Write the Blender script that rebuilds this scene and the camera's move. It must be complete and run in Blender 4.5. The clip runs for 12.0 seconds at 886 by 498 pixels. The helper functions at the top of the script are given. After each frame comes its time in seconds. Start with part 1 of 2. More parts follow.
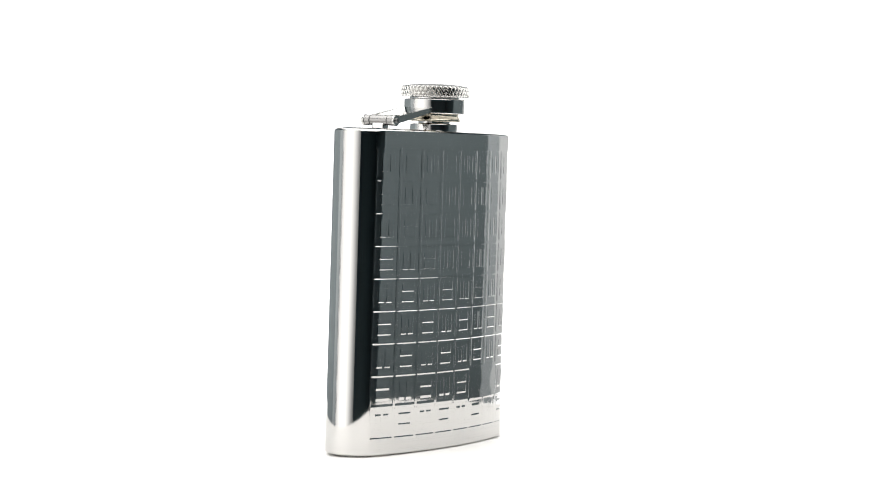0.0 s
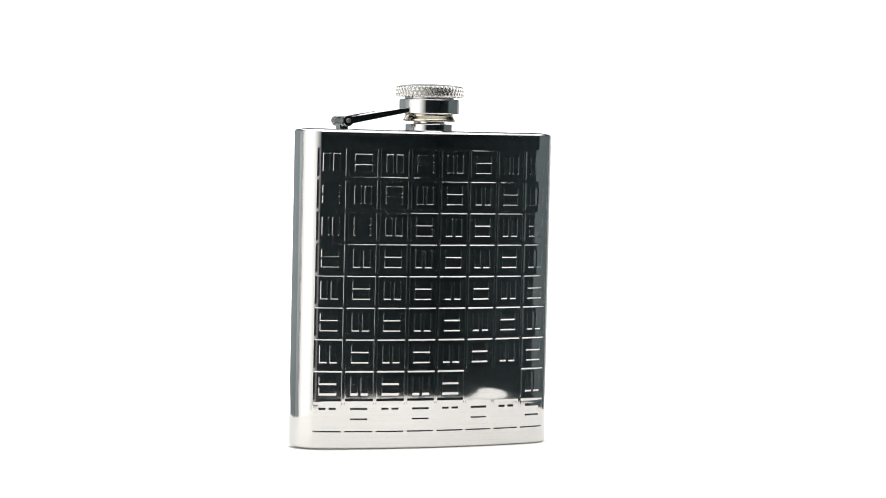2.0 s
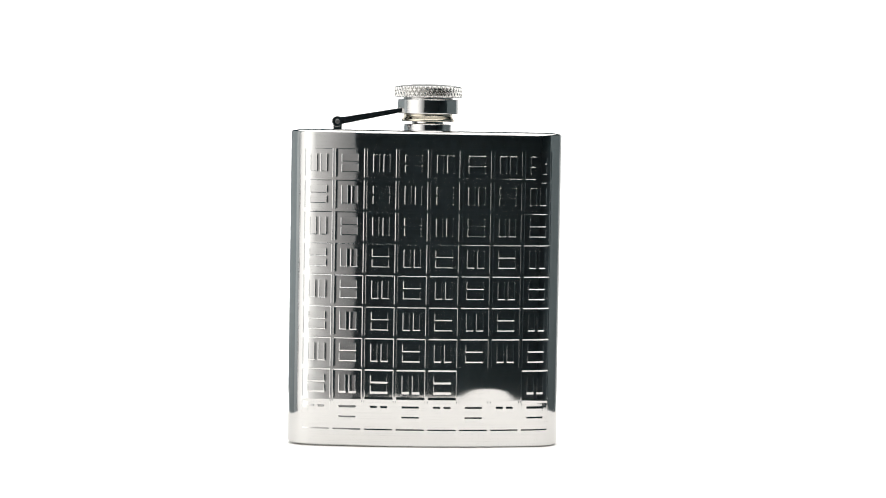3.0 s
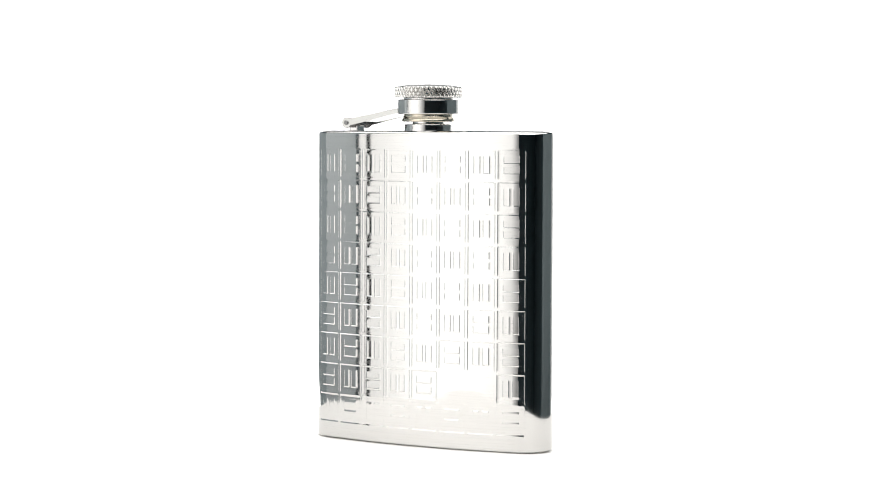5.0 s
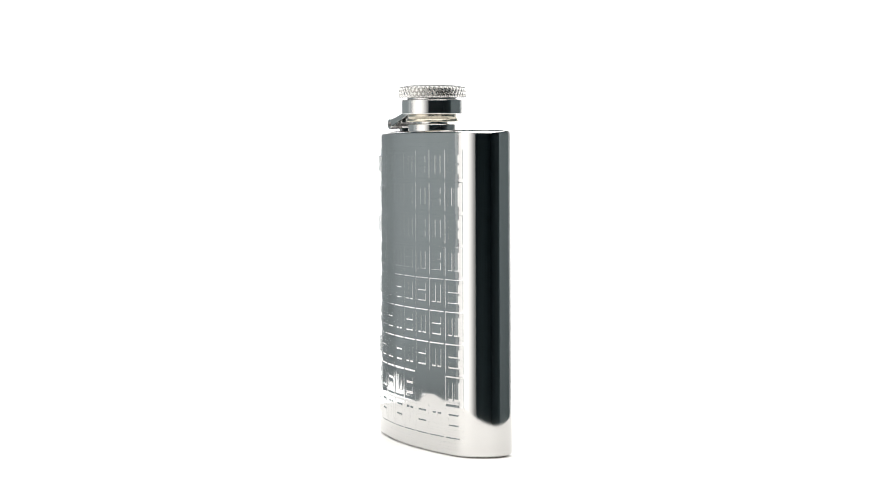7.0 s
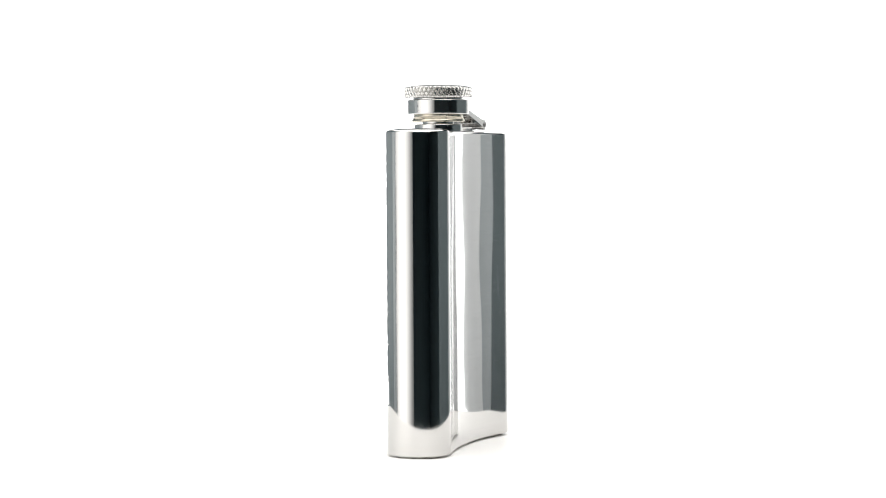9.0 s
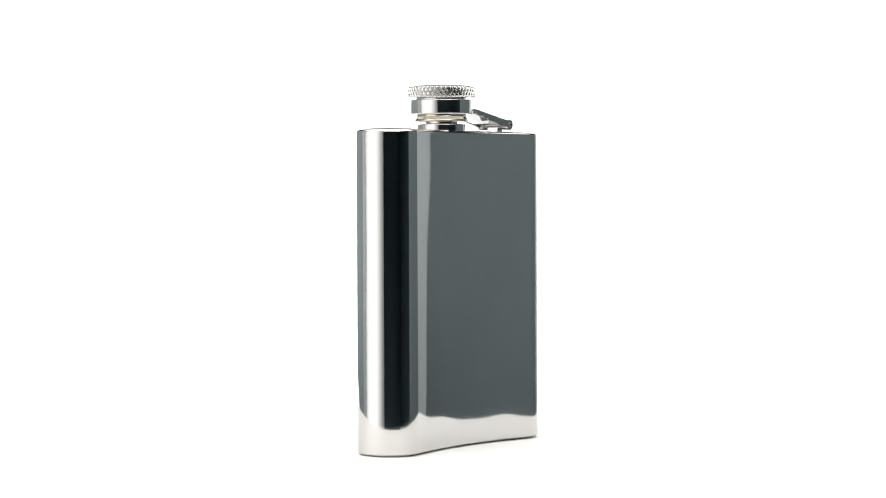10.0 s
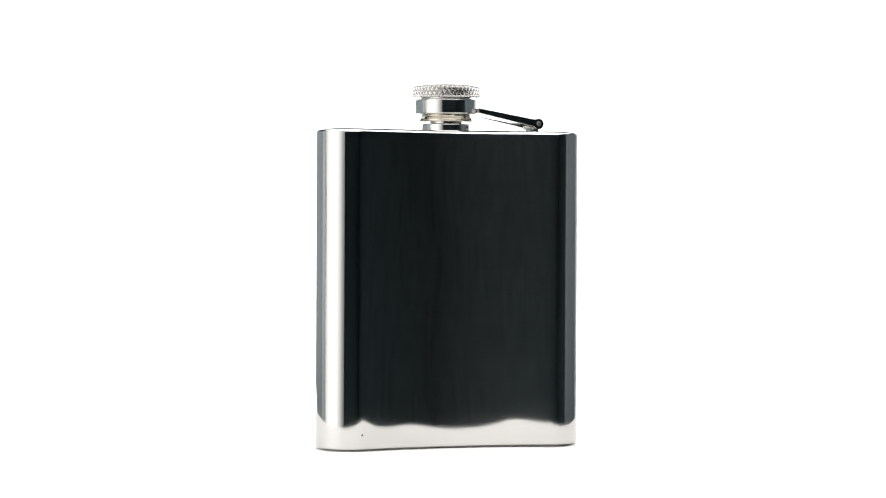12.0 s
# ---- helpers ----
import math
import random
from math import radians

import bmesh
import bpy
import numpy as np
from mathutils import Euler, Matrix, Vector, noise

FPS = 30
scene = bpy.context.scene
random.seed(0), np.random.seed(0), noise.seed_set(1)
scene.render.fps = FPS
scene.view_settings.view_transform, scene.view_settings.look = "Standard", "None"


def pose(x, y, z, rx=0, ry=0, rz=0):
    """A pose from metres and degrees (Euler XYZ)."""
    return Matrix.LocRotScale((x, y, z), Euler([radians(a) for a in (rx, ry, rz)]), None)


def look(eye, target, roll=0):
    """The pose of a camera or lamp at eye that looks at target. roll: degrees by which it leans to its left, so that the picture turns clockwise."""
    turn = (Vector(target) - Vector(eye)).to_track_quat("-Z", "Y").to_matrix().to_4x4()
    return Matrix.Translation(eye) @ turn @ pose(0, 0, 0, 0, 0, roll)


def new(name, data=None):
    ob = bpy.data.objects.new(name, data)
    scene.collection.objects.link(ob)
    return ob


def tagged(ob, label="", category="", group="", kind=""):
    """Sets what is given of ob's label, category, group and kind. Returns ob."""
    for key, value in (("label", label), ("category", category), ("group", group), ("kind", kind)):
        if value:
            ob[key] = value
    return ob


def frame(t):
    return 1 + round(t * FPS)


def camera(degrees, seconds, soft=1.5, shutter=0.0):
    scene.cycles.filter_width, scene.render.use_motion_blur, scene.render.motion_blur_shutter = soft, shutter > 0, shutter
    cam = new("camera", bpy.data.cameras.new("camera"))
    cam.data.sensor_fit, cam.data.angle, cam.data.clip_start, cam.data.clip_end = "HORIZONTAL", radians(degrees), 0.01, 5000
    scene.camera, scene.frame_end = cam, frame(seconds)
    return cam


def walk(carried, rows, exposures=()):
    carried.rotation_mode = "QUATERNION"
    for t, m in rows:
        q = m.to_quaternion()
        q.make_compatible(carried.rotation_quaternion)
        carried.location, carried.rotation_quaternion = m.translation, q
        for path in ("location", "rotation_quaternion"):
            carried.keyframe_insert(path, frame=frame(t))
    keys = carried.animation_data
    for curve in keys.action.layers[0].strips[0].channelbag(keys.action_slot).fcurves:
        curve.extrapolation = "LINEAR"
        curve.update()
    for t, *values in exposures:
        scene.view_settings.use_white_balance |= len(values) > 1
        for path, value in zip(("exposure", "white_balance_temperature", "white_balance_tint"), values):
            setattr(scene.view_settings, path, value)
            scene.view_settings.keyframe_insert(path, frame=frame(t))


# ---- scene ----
# A steel hip flask turns on a round white turntable in a small product studio.
# All plan sizes are in metres; MM turns millimetres into metres.
MM = 0.001

# ---- camera ----
cam = camera(20.77, 12.0, soft=1.1)
EYE = Vector((0.0, -0.8462, 0.09587))
AIM = EYE + Euler((radians(-1.8303), 0, radians(-0.1676))).to_matrix() @ Vector((0, 1, 0))
STILL = look(EYE, AIM, 0.7557)
walk(cam, [(0.0, STILL), (12.0, STILL)], exposures=[(0.0, 0.0), (12.0, 0.0)])

# ---- light ----
world = bpy.data.worlds.new("world")
scene.world = world
world.use_nodes = True
world.node_tree.nodes["Background"].inputs["Color"].default_value = (0.9, 0.95, 1.0, 1)
world.node_tree.nodes["Background"].inputs["Strength"].default_value = 0.01

TOP_POWER = 18.6
SIDE_GLOW = 1.48
BACK_GLOW = 1.55


def area_lamp(name, m, sx, sy, power, colour):
    data = bpy.data.lights.new(name, "AREA")
    data.shape, data.size, data.size_y, data.energy, data.color = "RECTANGLE", sx, sy, power, colour
    ob = new(name, data)
    ob.matrix_world = m
    return ob


# large overhead softbox, sloping from high up to above the turntable
area_lamp("overhead_lamp", look((0, -0.05, 0.605), (0, 0.227, -0.355)), 1.30, 1.77, TOP_POWER, (1.0, 0.988, 0.972))


# ---- materials ----
def material(name):
    m = bpy.data.materials.new(name)
    m.use_nodes = True
    return m, m.node_tree.nodes, m.node_tree.links, m.node_tree.nodes["Principled BSDF"]


def coords(nodes, links, scale):
    tc, mp = nodes.new("ShaderNodeTexCoord"), nodes.new("ShaderNodeMapping")
    mp.inputs["Scale"].default_value = scale
    links.new(tc.outputs["Object"], mp.inputs["Vector"])
    return mp.outputs["Vector"]


def noise_at(nodes, links, vec, scale, detail=3.0, rough=0.5):
    n = nodes.new("ShaderNodeTexNoise")
    n.inputs["Scale"].default_value, n.inputs["Detail"].default_value = scale, detail
    n.inputs["Roughness"].default_value = rough
    links.new(vec, n.inputs["Vector"])
    return n.outputs["Fac"]


def ranged(nodes, links, fac, lo, hi, a=0.3, b=0.7):
    r = nodes.new("ShaderNodeMapRange")
    r.inputs["From Min"].default_value, r.inputs["From Max"].default_value = a, b
    r.inputs["To Min"].default_value, r.inputs["To Max"].default_value = lo, hi
    links.new(fac, r.inputs["Value"])
    return r.outputs["Result"]


def steel(name, colour, rough, streak=0.0, streak_scale=(1, 1, 1), wave=0.0, varied=0.03, haze=0.0, least=0.0, ends=None):
    """Polished stainless steel: fine horizontal brushing, soft waviness of the sheet and uneven gloss."""
    m, nodes, links, b = material(name)
    b.inputs["Base Color"].default_value = (*colour, 1)
    b.inputs["Metallic"].default_value = 1.0
    blotch = noise_at(nodes, links, coords(nodes, links, (1, 1, 1)), 90, 4)
    if streak:
        lines = noise_at(nodes, links, coords(nodes, links, (streak_scale[0] * 0.6, streak_scale[1] * 0.6, streak_scale[2] * 0.3)), 1.0, 3, 0.7)
        add = nodes.new("ShaderNodeMath")
        add.inputs[1].default_value = 0.5
        add.operation = "MULTIPLY_ADD"
        links.new(lines, add.inputs[0])
        half = nodes.new("ShaderNodeMath")
        half.operation = "MULTIPLY"
        half.inputs[1].default_value = 0.5
        links.new(blotch, half.inputs[0])
        links.new(half.outputs[0], add.inputs[2])
        blotch = add.outputs[0]
    links.new(ranged(nodes, links, blotch, rough - varied * 0.5, rough + varied), b.inputs["Roughness"])
    last = None
    if wave:
        bump = nodes.new("ShaderNodeBump")
        bump.inputs["Strength"].default_value, bump.inputs["Distance"].default_value = 1.0, wave
        links.new(noise_at(nodes, links, coords(nodes, links, (1, 1, 0.8)), 48, 1), bump.inputs["Height"])
        last = bump
    if streak:
        bump = nodes.new("ShaderNodeBump")
        bump.inputs["Strength"].default_value, bump.inputs["Distance"].default_value = 1.0, streak
        links.new(noise_at(nodes, links, coords(nodes, links, streak_scale), 1.0, 2, 0.6), bump.inputs["Height"])
        if last:
            links.new(last.outputs["Normal"], bump.inputs["Normal"])
        last = bump
    if last:
        links.new(last.outputs["Normal"], b.inputs["Normal"])
    if haze:
        soft = nodes.new("ShaderNodeBsdfAnisotropic")
        soft.inputs["Color"].default_value = (*colour, 1)
        soft.inputs["Roughness"].default_value = 0.38
        mix = nodes.new("ShaderNodeMixShader")
        fine = noise_at(nodes, links, coords(nodes, links, (streak_scale[0] * 0.5, streak_scale[1] * 0.5, streak_scale[2] * 0.4)), 1.0, 3, 0.7)
        amount = ranged(nodes, links, fine, least, haze, 0.46, 0.76)
        if ends:                                          # brushed across the broad side, polished towards its ends; hinge half weighted to paint in a lighter sheen
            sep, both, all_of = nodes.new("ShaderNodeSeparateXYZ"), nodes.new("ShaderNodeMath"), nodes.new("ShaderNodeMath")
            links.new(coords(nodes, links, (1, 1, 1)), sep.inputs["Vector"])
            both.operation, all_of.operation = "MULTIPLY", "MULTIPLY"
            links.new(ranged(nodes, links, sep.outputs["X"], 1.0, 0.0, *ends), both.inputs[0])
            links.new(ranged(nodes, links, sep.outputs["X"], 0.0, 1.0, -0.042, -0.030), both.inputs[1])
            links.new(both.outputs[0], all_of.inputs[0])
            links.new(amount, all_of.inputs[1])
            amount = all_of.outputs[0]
        links.new(amount, mix.inputs["Fac"])
        links.new(b.outputs["BSDF"], mix.inputs[1])
        links.new(soft.outputs["BSDF"], mix.inputs[2])
        links.new(mix.outputs["Shader"], nodes["Material Output"].inputs["Surface"])
    return m


def matte(name, colour, rough, grain=0.06, scale=40, bump=0.0002):
    m, nodes, links, b = material(name)
    b.inputs["Roughness"].default_value = rough
    v = coords(nodes, links, (1, 1, 1))
    mix = nodes.new("ShaderNodeMix")
    mix.data_type = "RGBA"
    mix.inputs["A"].default_value = (*[c * (1 - grain) for c in colour], 1)
    mix.inputs["B"].default_value = (*[min(1, c * (1 + grain)) for c in colour], 1)
    links.new(ranged(nodes, links, noise_at(nodes, links, v, scale, 5), 0, 1), mix.inputs["Factor"])
    links.new(mix.outputs["Result"], b.inputs["Base Color"])
    bp = nodes.new("ShaderNodeBump")
    bp.inputs["Distance"].default_value = bump
    links.new(noise_at(nodes, links, v, scale * 30, 3), bp.inputs["Height"])
    links.new(bp.outputs["Normal"], b.inputs["Normal"])
    return m


def glowing(name, colour, strength, fade=None):
    """A lit diffuser, or a white surface given a glow of its own. fade: between which places along it the cloth
    brightens towards its hot middle, and falls off again.
    """
    m, nodes, links, b = material(name)
    b.inputs["Base Color"].default_value = (0.25, 0.25, 0.25, 1)
    b.inputs["Roughness"].default_value = 0.8
    b.inputs["Emission Color"].default_value = (*colour, 1)
    b.inputs["Emission Strength"].default_value = strength
    if fade:
        v = coords(nodes, links, (1, 1, 1))
        sep = nodes.new("ShaderNodeSeparateXYZ")
        links.new(v, sep.inputs["Vector"])
        r = ranged(nodes, links, sep.outputs["X"], 0.0, strength, fade[0], fade[1])
        r.node.interpolation_type = "SMOOTHSTEP"
        far = ranged(nodes, links, sep.outputs["X"], 1.0, 0.72, fade[2], fade[3])
        far.node.interpolation_type = "SMOOTHSTEP"
        both = nodes.new("ShaderNodeMath")
        both.operation = "MULTIPLY"
        links.new(r, both.inputs[0])
        links.new(far, both.inputs[1])
        r = both.outputs[0]
        links.new(r, b.inputs["Emission Strength"])
    return m


STEEL = (0.618, 0.612, 0.602)
SHELL = steel("polished_brushed_steel", STEEL, 0.044, 0.0000004, (60, 60, 9000), 0.00002, 0.025, 0.09)
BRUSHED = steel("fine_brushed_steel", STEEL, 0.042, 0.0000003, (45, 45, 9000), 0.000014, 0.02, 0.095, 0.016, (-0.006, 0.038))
BRIGHT = steel("bright_turned_steel", STEEL, 0.10, 0.000001, (200, 200, 9000))
# warm, dimmer tint puts a reflection into the ring's own metal
WARM = steel("warm_tinted_steel", (0.56, 0.52, 0.43), 0.16, 0.000001, (200, 200, 9000))
DULL = steel("dull_spring_steel", (0.50, 0.50, 0.485), 0.10, 0.000002, (3000, 500, 3000))
MIRROR = steel("mirror_steel", (0.72, 0.715, 0.70), 0.04)
KNURL = steel("knurled_steel", (0.52, 0.515, 0.50), 0.10)
HINGE = steel("hinge_steel", (0.33, 0.325, 0.32), 0.22)
# crown's darker colour paints in the grey that its dome would mirror
SATIN = steel("darkened_satin_steel", (0.36, 0.36, 0.355), 0.34, 0.000004, (3000, 3000, 50))
# dark pin colour stands in for the shade inside the eyes' holes
BORE = steel("hole_shade_steel", (0.20, 0.20, 0.20), 0.28)
ACRYLIC = matte("white_acrylic", (0.88, 0.866, 0.845), 0.45, 0.01, 12, 0.00001)
# board greys carry the uneven light: dim, plain and brighter steps of colour
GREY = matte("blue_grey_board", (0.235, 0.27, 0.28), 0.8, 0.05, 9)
GRADED_GREY = matte("graded_grey_board", (0.405, 0.437, 0.447), 0.8, 0.04, 9)
DIM_GREY = matte("dim_blue_grey_board", (0.092, 0.115, 0.122), 0.8, 0.05, 9)
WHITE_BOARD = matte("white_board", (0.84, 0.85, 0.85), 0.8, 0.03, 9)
FLAG = matte("black_gap_strip", (0.012, 0.013, 0.014), 0.95, 0.2, 20)
BLACK = matte("dark_blue_grey_cloth", (0.095, 0.135, 0.15), 0.95, 0.2, 20)
DIFFUSER = glowing("lit_softbox_cloth", (1.0, 0.985, 0.955), SIDE_GLOW, (-0.372, -0.040, 0.046, 0.306))
# backdrop and lower table emit their white instead of being lit
WHITE_GLOW = glowing("glowing_white_panel", (1.0, 1.0, 1.0), BACK_GLOW)


# ---- mesh helpers ----
def mesh_object(name, bm, mat, parent=None, label="", smooth=True):
    bmesh.ops.recalc_face_normals(bm, faces=bm.faces)
    me = bpy.data.meshes.new(name)
    bm.to_mesh(me)
    bm.free()
    me.materials.append(mat)
    if smooth:
        me.polygons.foreach_set("use_smooth", [True] * len(me.polygons))
    ob = new(name, me)
    ob.parent = parent
    if label:
        ob["label"] = label
    return ob


def part(name, bm, mat, parent, label="", smooth=True):
    return mesh_object(name, bm, mat, parent, label, smooth)


def box_bm(x0, x1, y0, y1, z0, z1, bevel=0.0, segments=2):
    bm = bmesh.new()
    bmesh.ops.create_cube(bm, size=1)
    bmesh.ops.scale(bm, vec=(x1 - x0, y1 - y0, z1 - z0), verts=bm.verts)
    bmesh.ops.translate(bm, vec=((x0 + x1) / 2, (y0 + y1) / 2, (z0 + z1) / 2), verts=bm.verts)
    if bevel:
        bmesh.ops.bevel(bm, geom=bm.edges[:], offset=bevel, segments=segments, affect="EDGES", profile=0.5)
    return bm


def lathe(profile, n=96, cx=0.0, cy=0.0):
    """A closed turned body from (radius, height) rows, lowest first. A repeated row makes a sharp edge."""
    bm = bmesh.new()
    rings = []
    for r, z in profile:
        if r < 1e-7:
            rings.append([bm.verts.new((cx, cy, z))])
        else:
            rings.append([bm.verts.new((cx + r * math.cos(2 * math.pi * k / n), cy + r * math.sin(2 * math.pi * k / n), z)) for k in range(n)])
    for a, b in zip(rings, rings[1:]):
        for k in range(n):
            q = (k + 1) % n
            if len(a) == 1 and len(b) > 1:
                bm.faces.new((a[0], b[q], b[k]))
            elif len(b) == 1 and len(a) > 1:
                bm.faces.new((a[k], a[q], b[0]))
            elif len(a) > 1:
                bm.faces.new((a[k], a[q], b[q], b[k]))
    return bm


def soft_profile(rows, bevel):
    """Rounds the corners of a (radius, height) profile with short chamfers of two steps."""
    out = [rows[0]]
    for p, q, r in zip(rows, rows[1:], rows[2:]):
        p, q, r = Vector(p), Vector(q), Vector(r)
        b = min(bevel, (q - p).length * 0.45, (r - q).length * 0.45)
        a, c = q + (p - q).normalized() * b, q + (r - q).normalized() * b
        for f in (0.0, 0.06, 0.28, 0.5, 0.72, 0.94, 1.0):
            out.append(tuple((1 - f) ** 2 * a + 2 * f * (1 - f) * q + f ** 2 * c))
    return out + [rows[-1]]


# ---- the studio ----
def studio():
    """Closed dark room, white table below and white panel behind that are made to glow, boards at the sides."""
    for name, b in (("wall_north", (-1.6, 1.6, 1.50, 1.55, -0.8, 1.9)), ("wall_south", (-1.6, 1.6, -1.85, -1.80, -0.8, 1.9)),
                    ("wall_west", (-1.65, -1.60, -1.85, 1.55, -0.8, 1.9)), ("wall_east", (1.60, 1.65, -1.85, 1.55, -0.8, 1.9))):
        tagged(mesh_object(name, box_bm(*b), BLACK, smooth=False), "dark blue-grey matt studio wall", "wall", kind="structure")
    tagged(mesh_object("floor", box_bm(-1.6, 1.6, -1.8, 1.5, -0.85, -0.8), BLACK, smooth=False), "dark matt studio floor", "floor", kind="structure")
    tagged(mesh_object("ceiling", box_bm(-1.6, 1.6, -1.8, 1.5, 1.9, 1.95), BLACK, smooth=False), "dark matt studio ceiling", "ceiling", kind="structure")
    tagged(mesh_object("backdrop", box_bm(-0.47, 0.81, 1.40, 1.42, -0.25, 0.62, 0.002), WHITE_GLOW, smooth=False),
           "plain white backdrop panel behind the flask, its brightness put in as glow", "backdrop", kind="structure")
    tagged(mesh_object("glowing_table", box_bm(-0.50, 0.46, -0.33, 0.76, -0.075, -0.06, 0.001), WHITE_GLOW, smooth=False),
           "white table added under the turntable, its brightness put in as glow", "light table", kind="structure")


def board(name, a, b, z0, z1, mat, label):
    """An upright board, 5 mm thick, from plan point a to plan point b."""
    a, b = Vector(a), Vector(b)
    d = b - a
    ob = mesh_object(name, box_bm(-d.length / 2, d.length / 2, -0.0025, 0.0025, z0, z1, 0.001), mat, smooth=False)
    ob.matrix_world = pose((a.x + b.x) / 2, (a.y + b.y) / 2, 0, 0, 0, math.degrees(math.atan2(d.y, d.x)))
    return tagged(ob, label, "reflector board", "reflector boards")


def softbox(a, b, z0, z1):
    """Side softbox: lit front cloth in a black rim, seen only mirrored in the steel."""
    a, b = Vector(a), Vector(b)
    d = b - a
    w = d.length / 2
    base = tagged(new("softbox"), "lit white softbox with a black rim beside the turntable", "softbox")
    base.matrix_world = pose((a.x + b.x) / 2, (a.y + b.y) / 2, 0, 0, 0, math.degrees(math.atan2(d.y, d.x)))
    # the narrow outer cloth is added to glow as a thin mirrored white line
    for x0, x1 in ((-w, w - 0.054), (w - 0.036, w)):
        part("diffuser", box_bm(x0, x1, -0.002, 0.002, z0, z1), DIFFUSER, base, "glowing white cloth", False)
    # added black strip, standing for the dark gap beside the softbox
    part("gap_strip", box_bm(w - 0.0538, w - 0.0362, -0.004, 0.003, z0, z1, 0.0005), FLAG, base, "black strip added to draw a dark gap in the reflection", False)
    part("hood", box_bm(-w - 0.006, w + 0.006, 0.004, 0.06, z0 - 0.02, z1 + 0.02, 0.002), BLACK, base, "black fabric hood", False)


studio()
board("reflector_board", (0.563, -0.155), (0.608, 0.490), -0.25, 0.38, DIM_GREY, "upright blue-grey reflector board beside the turntable, coloured darker for the dimmer side")
# added as a middle step in brightness between dim and white
board("reflector_board", (0.613, 0.487), (0.680, 0.702), -0.25, 0.40, GRADED_GREY, "upright pale grey board added as a brightness step between its neighbours")
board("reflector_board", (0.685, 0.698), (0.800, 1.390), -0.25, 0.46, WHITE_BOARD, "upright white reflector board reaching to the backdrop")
# paler copy of the next board, its brighter end put into the colour
board("reflector_board", (-0.652, -0.050), (-0.592, 0.104), -0.25, 0.38, GRADED_GREY, "upright pale grey board beside the softbox, painting the brighter end of the grey one")
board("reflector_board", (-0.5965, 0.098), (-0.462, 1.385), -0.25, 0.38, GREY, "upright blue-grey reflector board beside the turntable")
softbox((-0.150, -0.560), (-0.645, -0.064), -0.06, 0.40)


# ---- turntable ----
def turntable():
    t = tagged(new("turntable"), "round white acrylic turntable, slowly turning", "turntable")
    disc = [(0.0, -0.008), (0.085, -0.008), (0.146, 0.0), (0.0, 0.0)]
    part("disc", lathe(disc, 200), ACRYLIC, t, "thin-edged round plate", False)
    part("foot", lathe(soft_profile([(0.0, -0.060), (0.06, -0.060), (0.06, -0.0082), (0.0, -0.0082)], 0.002), 96), ACRYLIC, t)
    return t


# ---- flask ----
H, R, T, L = 110.15, 168.6, 21.456, 47.73   # height, bend radius, thickness and half length of the body, in mm
HALF, SIDE = T / 2, L - T / 2
GROUND_GAP, SHOULDER = 0.5, 1.2              # gap under the base edge, width of the deck's sloping shoulder
HOLLOW = 0.2                                # how far the back is pressed in beyond the bend


def bent(u, v):
    return (R + v) * math.sin(u / R), -((R + v) * math.cos(u / R) - R)


def rim(s, inset=0.0):
    """The kidney outline. s runs from the middle of the embossed front, in mm along it; front |s| <= SIDE, then nose, then back."""
    h = HALF - inset
    sgn, q = (1, s) if s >= 0 else (-1, -s)
    arc = math.pi * HALF
    if q <= SIDE:
        u, v = q, h
    elif q <= SIDE + arc:
        a = math.pi / 2 - (q - SIDE) / HALF
        u, v = SIDE + h * math.cos(a), h * math.sin(a)
    else:
        u = max(0.0, 2 * SIDE + arc - q)
        v = -h + HOLLOW * (1 - (u / SIDE) ** 2) * (h / HALF)
    return bent(sgn * u, v)


FULL = 2 * SIDE + math.pi * HALF     # half of the way round
PITCH, CELL0 = 10.353, -40.42       # embossing: pitch and first cell along s
CELL = 0.888                         # side of a cell in parts of the pitch
GAP = (1 - CELL) / 2
ZPITCH, ZTOP = 10.93, 103.5          # pitch of the rows, and upper edge of the top row of cells
COLS, ROWS = 8, 9
S0, S1 = CELL0 - GAP * PITCH, CELL0 - GAP * PITCH + COLS * PITCH
Z1 = ZTOP + GAP * ZPITCH
Z0 = Z1 - ROWS * ZPITCH


def rim_normal(s):
    x0, y0 = rim(s - 0.01)
    x1, y1 = rim(s + 0.01)
    n = Vector((y1 - y0, -(x1 - x0), 0)).normalized()
    return n


DENT = -0.07                                 # a shallow upright dent beside the hinge end


def warp(s, z):
    """The plain back is not quite true: it bellies and twists by tenths of a millimetre."""
    q = FULL - abs(s)                                     # way from the middle of the back
    u = q if s > 0 else -q
    nick = 0.085 * math.exp(-((u - 37.0) / 0.45) ** 2 - ((z - 6.6) / 1.5) ** 2)   # a small knock near the base
    if q >= SIDE:
        return nick
    fade = (1 - (q / SIDE) ** 2) ** 2 * math.sin(math.pi * min(1, max(0, z / H)))
    near = min(1.0, (SIDE - q) / 6)
    near = near * near * (3 - 2 * near)                   # everything dies out towards the rounded sides
    foot = 0.28 * math.exp(-(z / 14) ** 2) * (0.55 * math.exp(-((u + 23) / 8) ** 2) - 0.7 * math.exp(-((u - 4) / 14) ** 2) - 0.6 * math.exp(-((u - 28) / 8) ** 2))
    slant = -0.0003 * (z - 55) * (u - 25) * math.exp(-((u - 25) / 6) ** 2)
    belly = 0.10 * math.cos(2 * math.pi * z / 74 + 0.6) * math.cos(2 * math.pi * u / 52 + 1.0) + 0.00035 * u * (z - 55)
    dent = DENT * math.exp(-((u + 30.5) / 2.2) ** 2 - ((z - 54) / 13) ** 2)
    return near * (foot + slant) + nick + fade * belly + dent


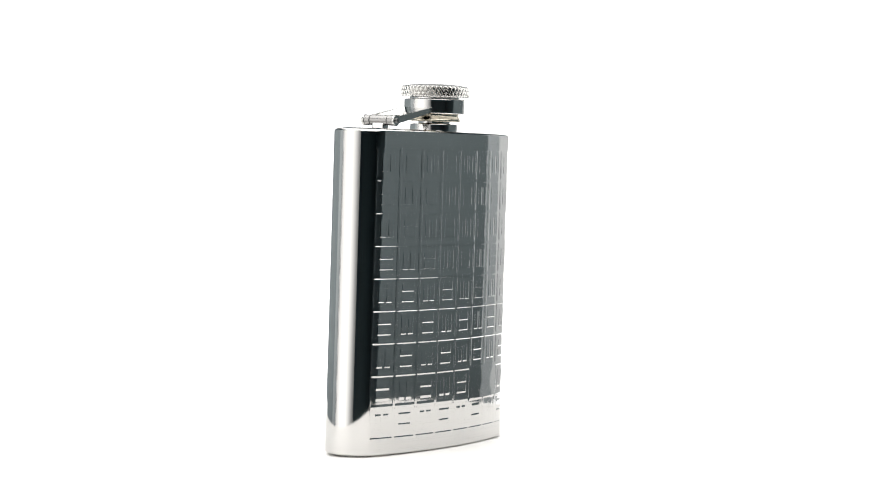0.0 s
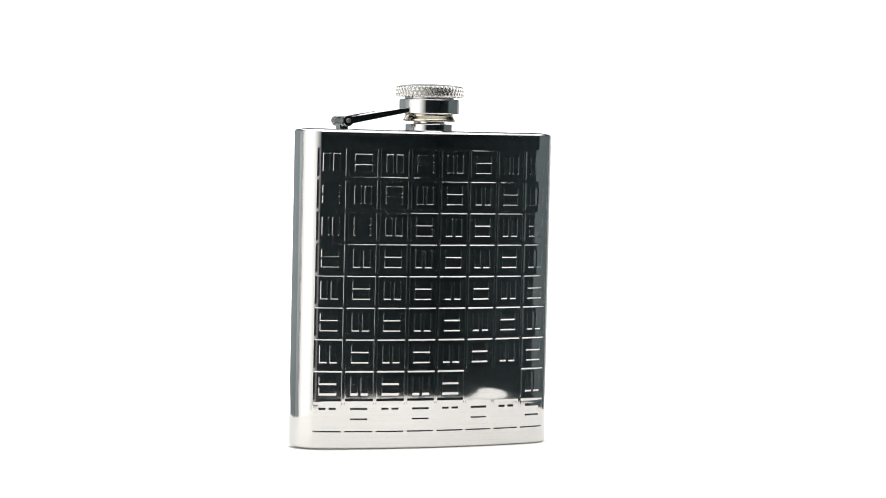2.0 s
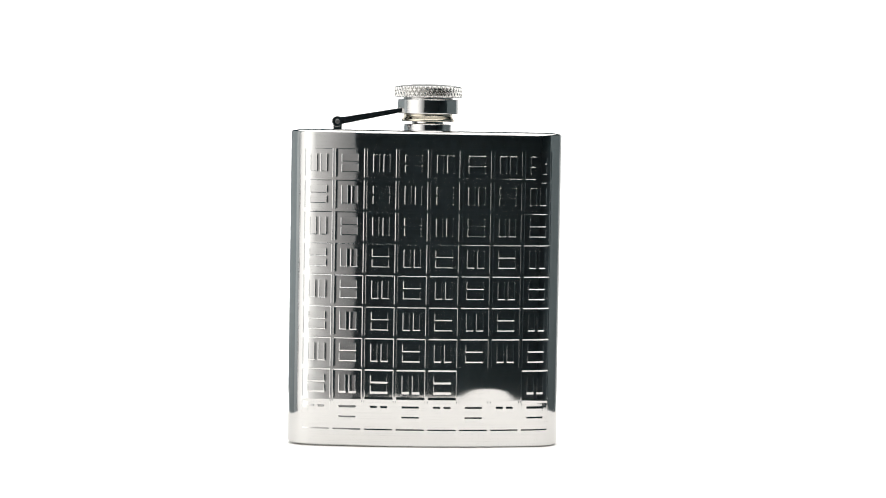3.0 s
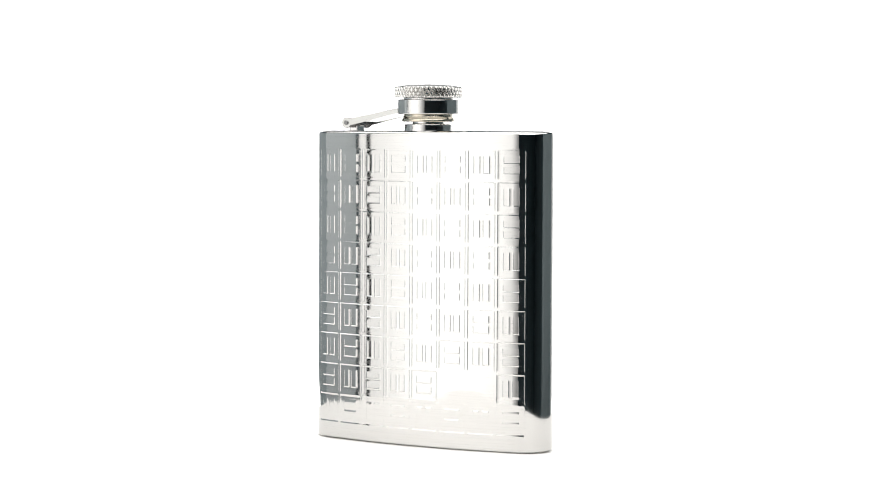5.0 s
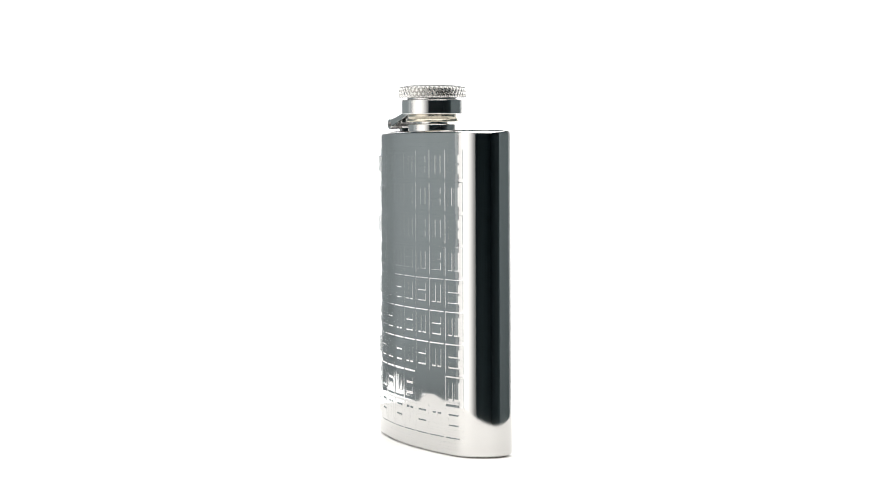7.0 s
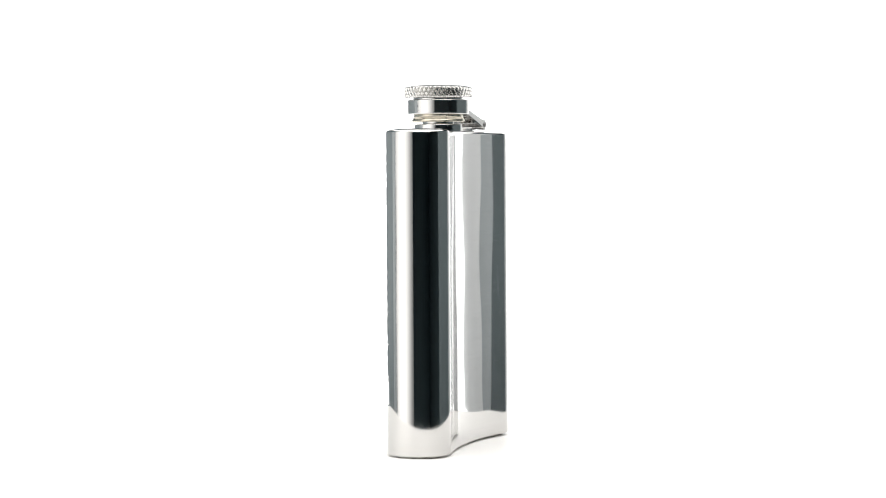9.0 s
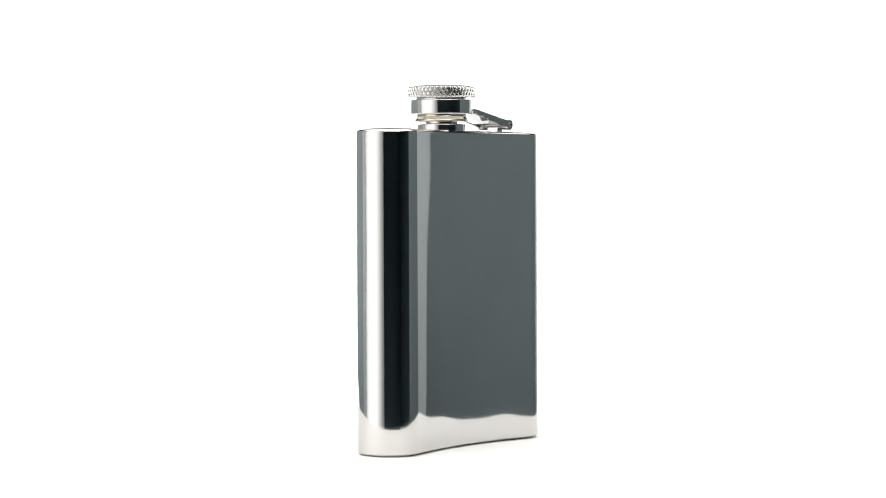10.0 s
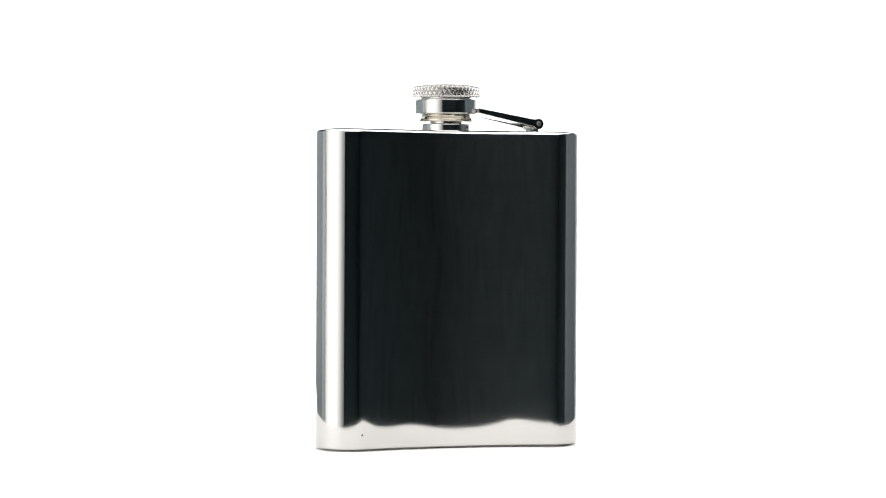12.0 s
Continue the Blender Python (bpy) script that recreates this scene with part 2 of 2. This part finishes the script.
def wall_points():
    """Stations round the body; the embossed field's columns are among them."""
    st = [S0 + (S1 - S0) * k / 160 for k in range(161)]
    n = 260
    rest = 2 * FULL - (S1 - S0)
    st += [S1 + rest * k / n for k in range(1, n)]
    return [s if s <= FULL else s - 2 * FULL for s in st]


def body_shell():
    """Side wall, open where the embossed field sits, with rolled edges, deck and base in one skin."""
    st = wall_points()
    n = len(st)
    rows = [(HALF - 0.02, 0.0), (5.0, 0.0), (2.0, 0.0), (1.8, 0.1), (1.75, GROUND_GAP)]   # foot of the recessed base plate
    for a in np.linspace(90, 0, 7):                       # base edge
        rows.append((0.7 - 0.7 * math.cos(radians(a)), GROUND_GAP + 0.7 - 0.7 * math.sin(radians(a))))
    rows += [(0.0, 1.6), (0.0, 2.4), (0.0, 3.2), (0.0, 3.8), (0.0, 4.3), (0.0, 4.8), (0.0, 5.3)] + [(0.0, z) for z in np.linspace(Z0, Z1, ROWS * 12 + 1)] + [(0.0, (Z1 + H - 1.6) / 2)]
    top = H - SHOULDER * math.tan(radians(18)) - 0.9 * math.sin(radians(72))
    for a in np.linspace(0, 72, 9):                       # deck edge
        rows.append((0.9 - 0.9 * math.cos(radians(a)), top + 0.9 * math.sin(radians(a))))
    edge, crest = rows[-1]                                # sloping shoulder up to the flat deck
    rows += [(edge + SHOULDER * f, crest + (H - crest) * g) for f, g in ((0.5, 0.5), (0.92, 0.92), (1.05, 0.99), (1.3, 1.0))]
    rows += [(5.0, H), (HALF - 0.02, H)]
    bm = bmesh.new()
    loops = []
    for inset, z in rows:
        loops.append([bm.verts.new((*[c * MM for c in rim(s, inset + (warp(s, z) if inset < 0.75 else 0))], z * MM)) for s in st])
    for i, (a, b) in enumerate(zip(loops, loops[1:])):
        z_mid = (rows[i][1] + rows[i + 1][1]) / 2
        for k in range(n):
            if k < 160 and Z0 < z_mid < Z1:
                continue
            q = (k + 1) % n
            face = bm.faces.new((a[k], a[q], b[q], b[k]))
            way = abs(st[k])
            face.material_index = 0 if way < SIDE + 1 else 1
    bmesh.ops.remove_doubles(bm, verts=bm.verts, dist=1e-6)
    return bm


def window(x, centre, half, w):
    """1 within half of centre, 0 outside, with smooth flanks of width w."""
    f = min(1, max(0, 0.5 - (abs(x - centre) - half) / w))
    return f * f * (3 - 2 * f)


DISH = 0.010                                 # shallow hollow of each struck square in mm
DEEP = 0.060                                 # depth of the recess in mm
FLANK_X, FLANK_Y = 0.0140, 0.048             # widths of the upright and lying flanks in parts of the pitch


LIP, LIP_AT, LIP_WIDE = 0.025, 0.009, 0.0060 # fine raised lip that the die left along upright edges: mm, then parts of the pitch


def lip(x, y, cx, cy, hx, hy, side):
    """A thin ridge along the two upright edges of a rectangle, on its outer (side 1) or inner (side -1) rim."""
    d = abs(x - cx) - hx - side * (FLANK_X / 2 + LIP_AT)
    return LIP * math.exp(-(d / LIP_WIDE) ** 2) * window(y, cy, hy, FLANK_Y)


def relief(x, y, upright):
    """Height over the sheet in mm at (x, y) of a cell's unit square: a sunk square with two proud bars in it."""
    h = -DEEP * window(x, 0.5, CELL / 2, FLANK_X) * window(y, 0.5, CELL / 2, FLANK_Y)
    h += lip(x, y, 0.5, 0.5, CELL / 2, CELL / 2, 1)
    h -= DISH * (math.sin(math.pi * x) * math.sin(math.pi * y)) ** 2
    hx, hy = (0.11, 0.272) if upright else (0.272, 0.11)
    for c in (0.338, 0.662):
        cx, cy = (c, 0.5) if upright else (0.5, c)
        h += DEEP * window(x, cx, hx, FLANK_X) * window(y, cy, hy, FLANK_Y)
        h += lip(x, y, cx, cy, hx, hy, -1)
    return h


def ticks(edges, w, lips):
    """Stations over the unit span, crowded across each flank and its lip. edges: place, and the side on which the lip lies."""
    out = {0.0, 1.0}
    for e, side in edges:
        out.update(e + w * f for f in (-0.95, -0.52, -0.3, -0.1, 0.1, 0.3, 0.52))
        if lips:
            out.update(e + side * (w / 2 + LIP_AT + LIP_WIDE * f) for f in (-1.0, -0.5, 0.0, 0.5, 1.0, 1.6, 2.6))
        else:
            out.add(e + w * 0.95)
    out = sorted(v for v in out if 0 <= v <= 1)
    full = [out[0]]
    for v in out[1:]:
        if v - full[-1] > 0.09:
            full.append((v + full[-1]) / 2)
        if v - full[-1] > 0.0008:
            full.append(v)
    return full


CROSS = ((GAP, -1), (1 - GAP, 1), (0.228, 1), (0.448, -1), (0.552, 1), (0.772, -1))
LONG = ((GAP, -1), (1 - GAP, 1), (0.228, 1), (0.772, -1))



def tile_mesh(name, s_from, s_to, xs, ys, height):
    """A patch of the front sheet: its lower edge on z = 0, height(x, y) over unit coordinates in mm."""
    verts, faces = [], []
    for y in ys:
        for x in xs:
            s = s_from + (s_to - s_from) * x
            px, py = rim(s)
            nrm = rim_normal(s) * height(x, y)
            verts.append(((px + nrm.x) * MM, (py + nrm.y) * MM, y * ZPITCH * MM))
    w = len(xs)
    for j in range(len(ys) - 1):
        for i in range(w - 1):
            a = j * w + i
            faces.append((a, a + 1, a + 1 + w, a + w))
    me = bpy.data.meshes.new(name)
    me.from_pydata(verts, [], faces)
    me.polygons.foreach_set("use_smooth", [True] * len(faces))
    me.materials.append(SHELL)
    return me


def embossed_front(parent):
    """Nine rows of eight stamped cells, upright and lying bars in turn, with one plain place for an engraving."""
    kept = {}
    for r in range(ROWS):
        z = (Z1 - (r + 1) * ZPITCH) * MM
        for c in range(COLS):
            if r == 7 and c == 6:
                continue
            s = S0 + c * PITCH
            if r == 7 and c == 5:
                even = [k / 40 for k in range(41)]
                me = tile_mesh("plain_panel", s, s + 2 * PITCH, even, even,
                               lambda x, y: 0.085 * (1 - (2 * x - 1) ** 2) ** 2 * (1 - (2 * y - 1) ** 2) ** 2)
                ob = new("plain_panel", me)
                ob["label"] = "plain unstamped panel"
            else:
                up = (r + c) % 2 == 0
                if (c, up) not in kept:
                    xs, ys = ticks(CROSS if up else LONG, FLANK_X, True), ticks(LONG if up else CROSS, FLANK_Y, False)
                    kept[c, up] = tile_mesh("embossed_square", s, s + PITCH, xs, ys, lambda x, y: relief(x, y, up))
                ob = new("embossed_square", kept[c, up])
            ob.parent = parent
            ob.location = (0, 0, z)


CAP_X, CAP_Y = 0.03 * MM, 0.30 * MM


def ringed(rows, bevel=0.25):
    return lathe(soft_profile([(r * MM, (z - 0.25) * MM) for r, z in rows], bevel * MM), 96, CAP_X, CAP_Y)


def knurled_rim():
    """Diamond knurling: two crossing sets of slanting grooves round the cap's edge."""
    n, m, r, z0, z1 = 736, 25, 11.9, 121.70, 125.50
    bm = bmesh.new()
    rings = []
    for j in range(m):
        f = j / (m - 1)
        row = []
        for k in range(n):
            a = 2 * math.pi * k / n
            w1 = (k / n * 46 + f * 1.5) % 1.0
            w2 = (k / n * 46 - f * 1.5) % 1.0
            ridge = min(abs(w1 - 0.5), abs(w2 - 0.5)) * 2
            edge = min(1.0, min(f, 1 - f) * 7)
            q = r - 0.5 * (1 - min(1, ridge * 2.0)) * edge - 0.35 * (1 - edge)
            row.append(bm.verts.new((CAP_X + q * MM * math.cos(a), CAP_Y + q * MM * math.sin(a), (z0 + (z1 - z0) * f) * MM)))
        rings.append(row)
    for a, b in zip(rings, rings[1:]):
        for k in range(n):
            q = (k + 1) % n
            bm.faces.new((a[k], a[q], b[q], b[k]))
    bm.faces.new(list(reversed(rings[0])))
    return bm


def tube_y(x, z, r, y0, y1, n=32, bevel=0.2):
    """A round bar along the flask's depth."""
    bm = lathe(soft_profile([(0.0, y0 * MM), (r * MM, y0 * MM), (r * MM, y1 * MM), (0.0, y1 * MM)], bevel * MM), n)
    bmesh.ops.rotate(bm, cent=(0, 0, 0), matrix=Matrix.Rotation(radians(-90), 3, "X"), verts=bm.verts)
    bmesh.ops.translate(bm, vec=(x * MM, 0, z * MM), verts=bm.verts)
    return bm


HINGE_X, HINGE_Z = -31.6, 112.9


def hinge_arm(y0, y1, web_only):
    """A folded strap from the hinge to the collar: two side flanges with round eyes, and the plate between them."""
    x1, z1 = -9.4, 117.2
    o, end = Vector((HINGE_X, 0, HINGE_Z)), Vector((x1, 0, z1))
    d = (end - o).normalized()
    up = Vector((-d.z, 0, d.x))
    eye_r, half, thick = 1.9, 0.85, 0.9
    ring = [o + d * math.cos(radians(a)) * eye_r + up * math.sin(radians(a)) * eye_r for a in np.linspace(35, 325, 20)]
    ring += [end - up * half, end + up * half]
    foot = o + d * 6.5
    web = [foot + up * half * 0.99, foot - up * half * 0.99, end - up * half * 0.99, end + up * half * 0.99]
    bm = bmesh.new()
    flanges = [(ring, y0, y0 + thick), (ring, y1 - thick, y1)]
    for shape, ya, yb in [(web, y0 + thick, y1 - thick)] if web_only else flanges:
        one = bmesh.new()
        a = [one.verts.new((p.x * MM, ya * MM, p.z * MM)) for p in shape]
        b = [one.verts.new((p.x * MM, yb * MM, p.z * MM)) for p in shape]
        one.faces.new(a)
        one.faces.new(list(reversed(b)))
        for k in range(len(a)):
            q = (k + 1) % len(a)
            one.faces.new((a[k], b[k], b[q], a[q]))
        bmesh.ops.bevel(one, geom=one.edges[:], offset=0.1 * MM, segments=2, affect="EDGES", profile=0.5)
        bmesh.ops.recalc_face_normals(one, faces=one.faces)
        keep = bpy.data.meshes.new("strap")
        one.to_mesh(keep)
        one.free()
        bm.from_mesh(keep)
        bpy.data.meshes.remove(keep)
    return bm


def hip_flask():
    f = tagged(new("hip_flask"), "polished steel hip flask with embossed squares on its curved front", "hip flask")
    body = part("body", body_shell(), SHELL, f, "plain brushed steel shell with rounded sides")
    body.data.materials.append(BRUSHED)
    embossed_front(f)
    part("neck", ringed([(0, 109.0), (8.4, 109.0), (8.4, 112.7), (5.6, 112.75), (5.6, 113.8), (0, 113.8)]), BRIGHT, f)
    part("flange", ringed([(0, 113.55), (9.2, 113.55), (9.3, 114.2), (8.6, 115.3), (8.5, 116.3), (0, 116.3)]), WARM, f, "sealing ring with a warm reflection painted into its colour")
    part("collar", ringed([(0, 116.2), (10.7, 116.2), (10.7, 121.3), (0, 121.3)], 0.35), BRIGHT, f, "polished hinge collar")
    cap = part("cap", ringed([(0, 121.2), (8.8, 121.2), (8.8, 122.0), (11.0, 122.0), (11.0, 125.5), (0, 125.5)], 0.3), BRIGHT, f, "screw cap")
    part("crown", ringed([(0, 125.3), (11.0, 125.3), (11.0, 125.75), (9.0, 126.25), (5.0, 126.55), (0, 126.7)], 0.5), SATIN, cap, "slightly domed satin top, darkened to paint in a grey reflection")
    part("knurled_rim", knurled_rim(), KNURL, cap, "diamond-knurled grip rim", False)
    hinge = part("hinge", tube_y(HINGE_X, HINGE_Z, 1.75, -1.7, 5.1), HINGE, f, "round hinge barrel on a small foot")
    part("foot", box_bm((HINGE_X - 1.6) * MM, (HINGE_X + 1.6) * MM, -0.6 * MM, 4.0 * MM, 109.4 * MM, 112.0 * MM, 0.3 * MM), BRIGHT, hinge, "", False)
    part("pin", tube_y(HINGE_X, HINGE_Z, 0.8, -5.4, 8.8), BORE, hinge)
    for y0, y1 in ((-3.95, -1.9), (5.3, 7.35)):
        part("knuckle", tube_y(HINGE_X, HINGE_Z, 1.8, y0, y1), HINGE, hinge)
    arm = part("hinge_arm", hinge_arm(-4.9, 8.3, False), DULL, f, "folded steel strap holding the cap", False)
    part("web", hinge_arm(-4.9, 8.3, True), MIRROR, arm, "", False)
    return f


table = turntable()
flask = hip_flask()


# ---- what turns ----
def turn_at(t):
    return -51.849 - 18.2836 * (t - 6) - 0.0094 * (t - 6) ** 2


LEAN = Matrix.Rotation(0.0193, 4, "X") @ Matrix.Rotation(0.0024, 4, "Y")
SEAT = Matrix.Translation((-3.70 * MM, 1.14 * MM, 0.0))


def motions():
    times = [k * 0.25 for k in range(49)]
    walk(flask, [(t, pose(0, 0, 0, 0, 0, turn_at(t)) @ SEAT @ LEAN) for t in times])
    walk(table, [(t, pose(0, 0, 0, 0, 0, turn_at(t))) for t in times])


motions()
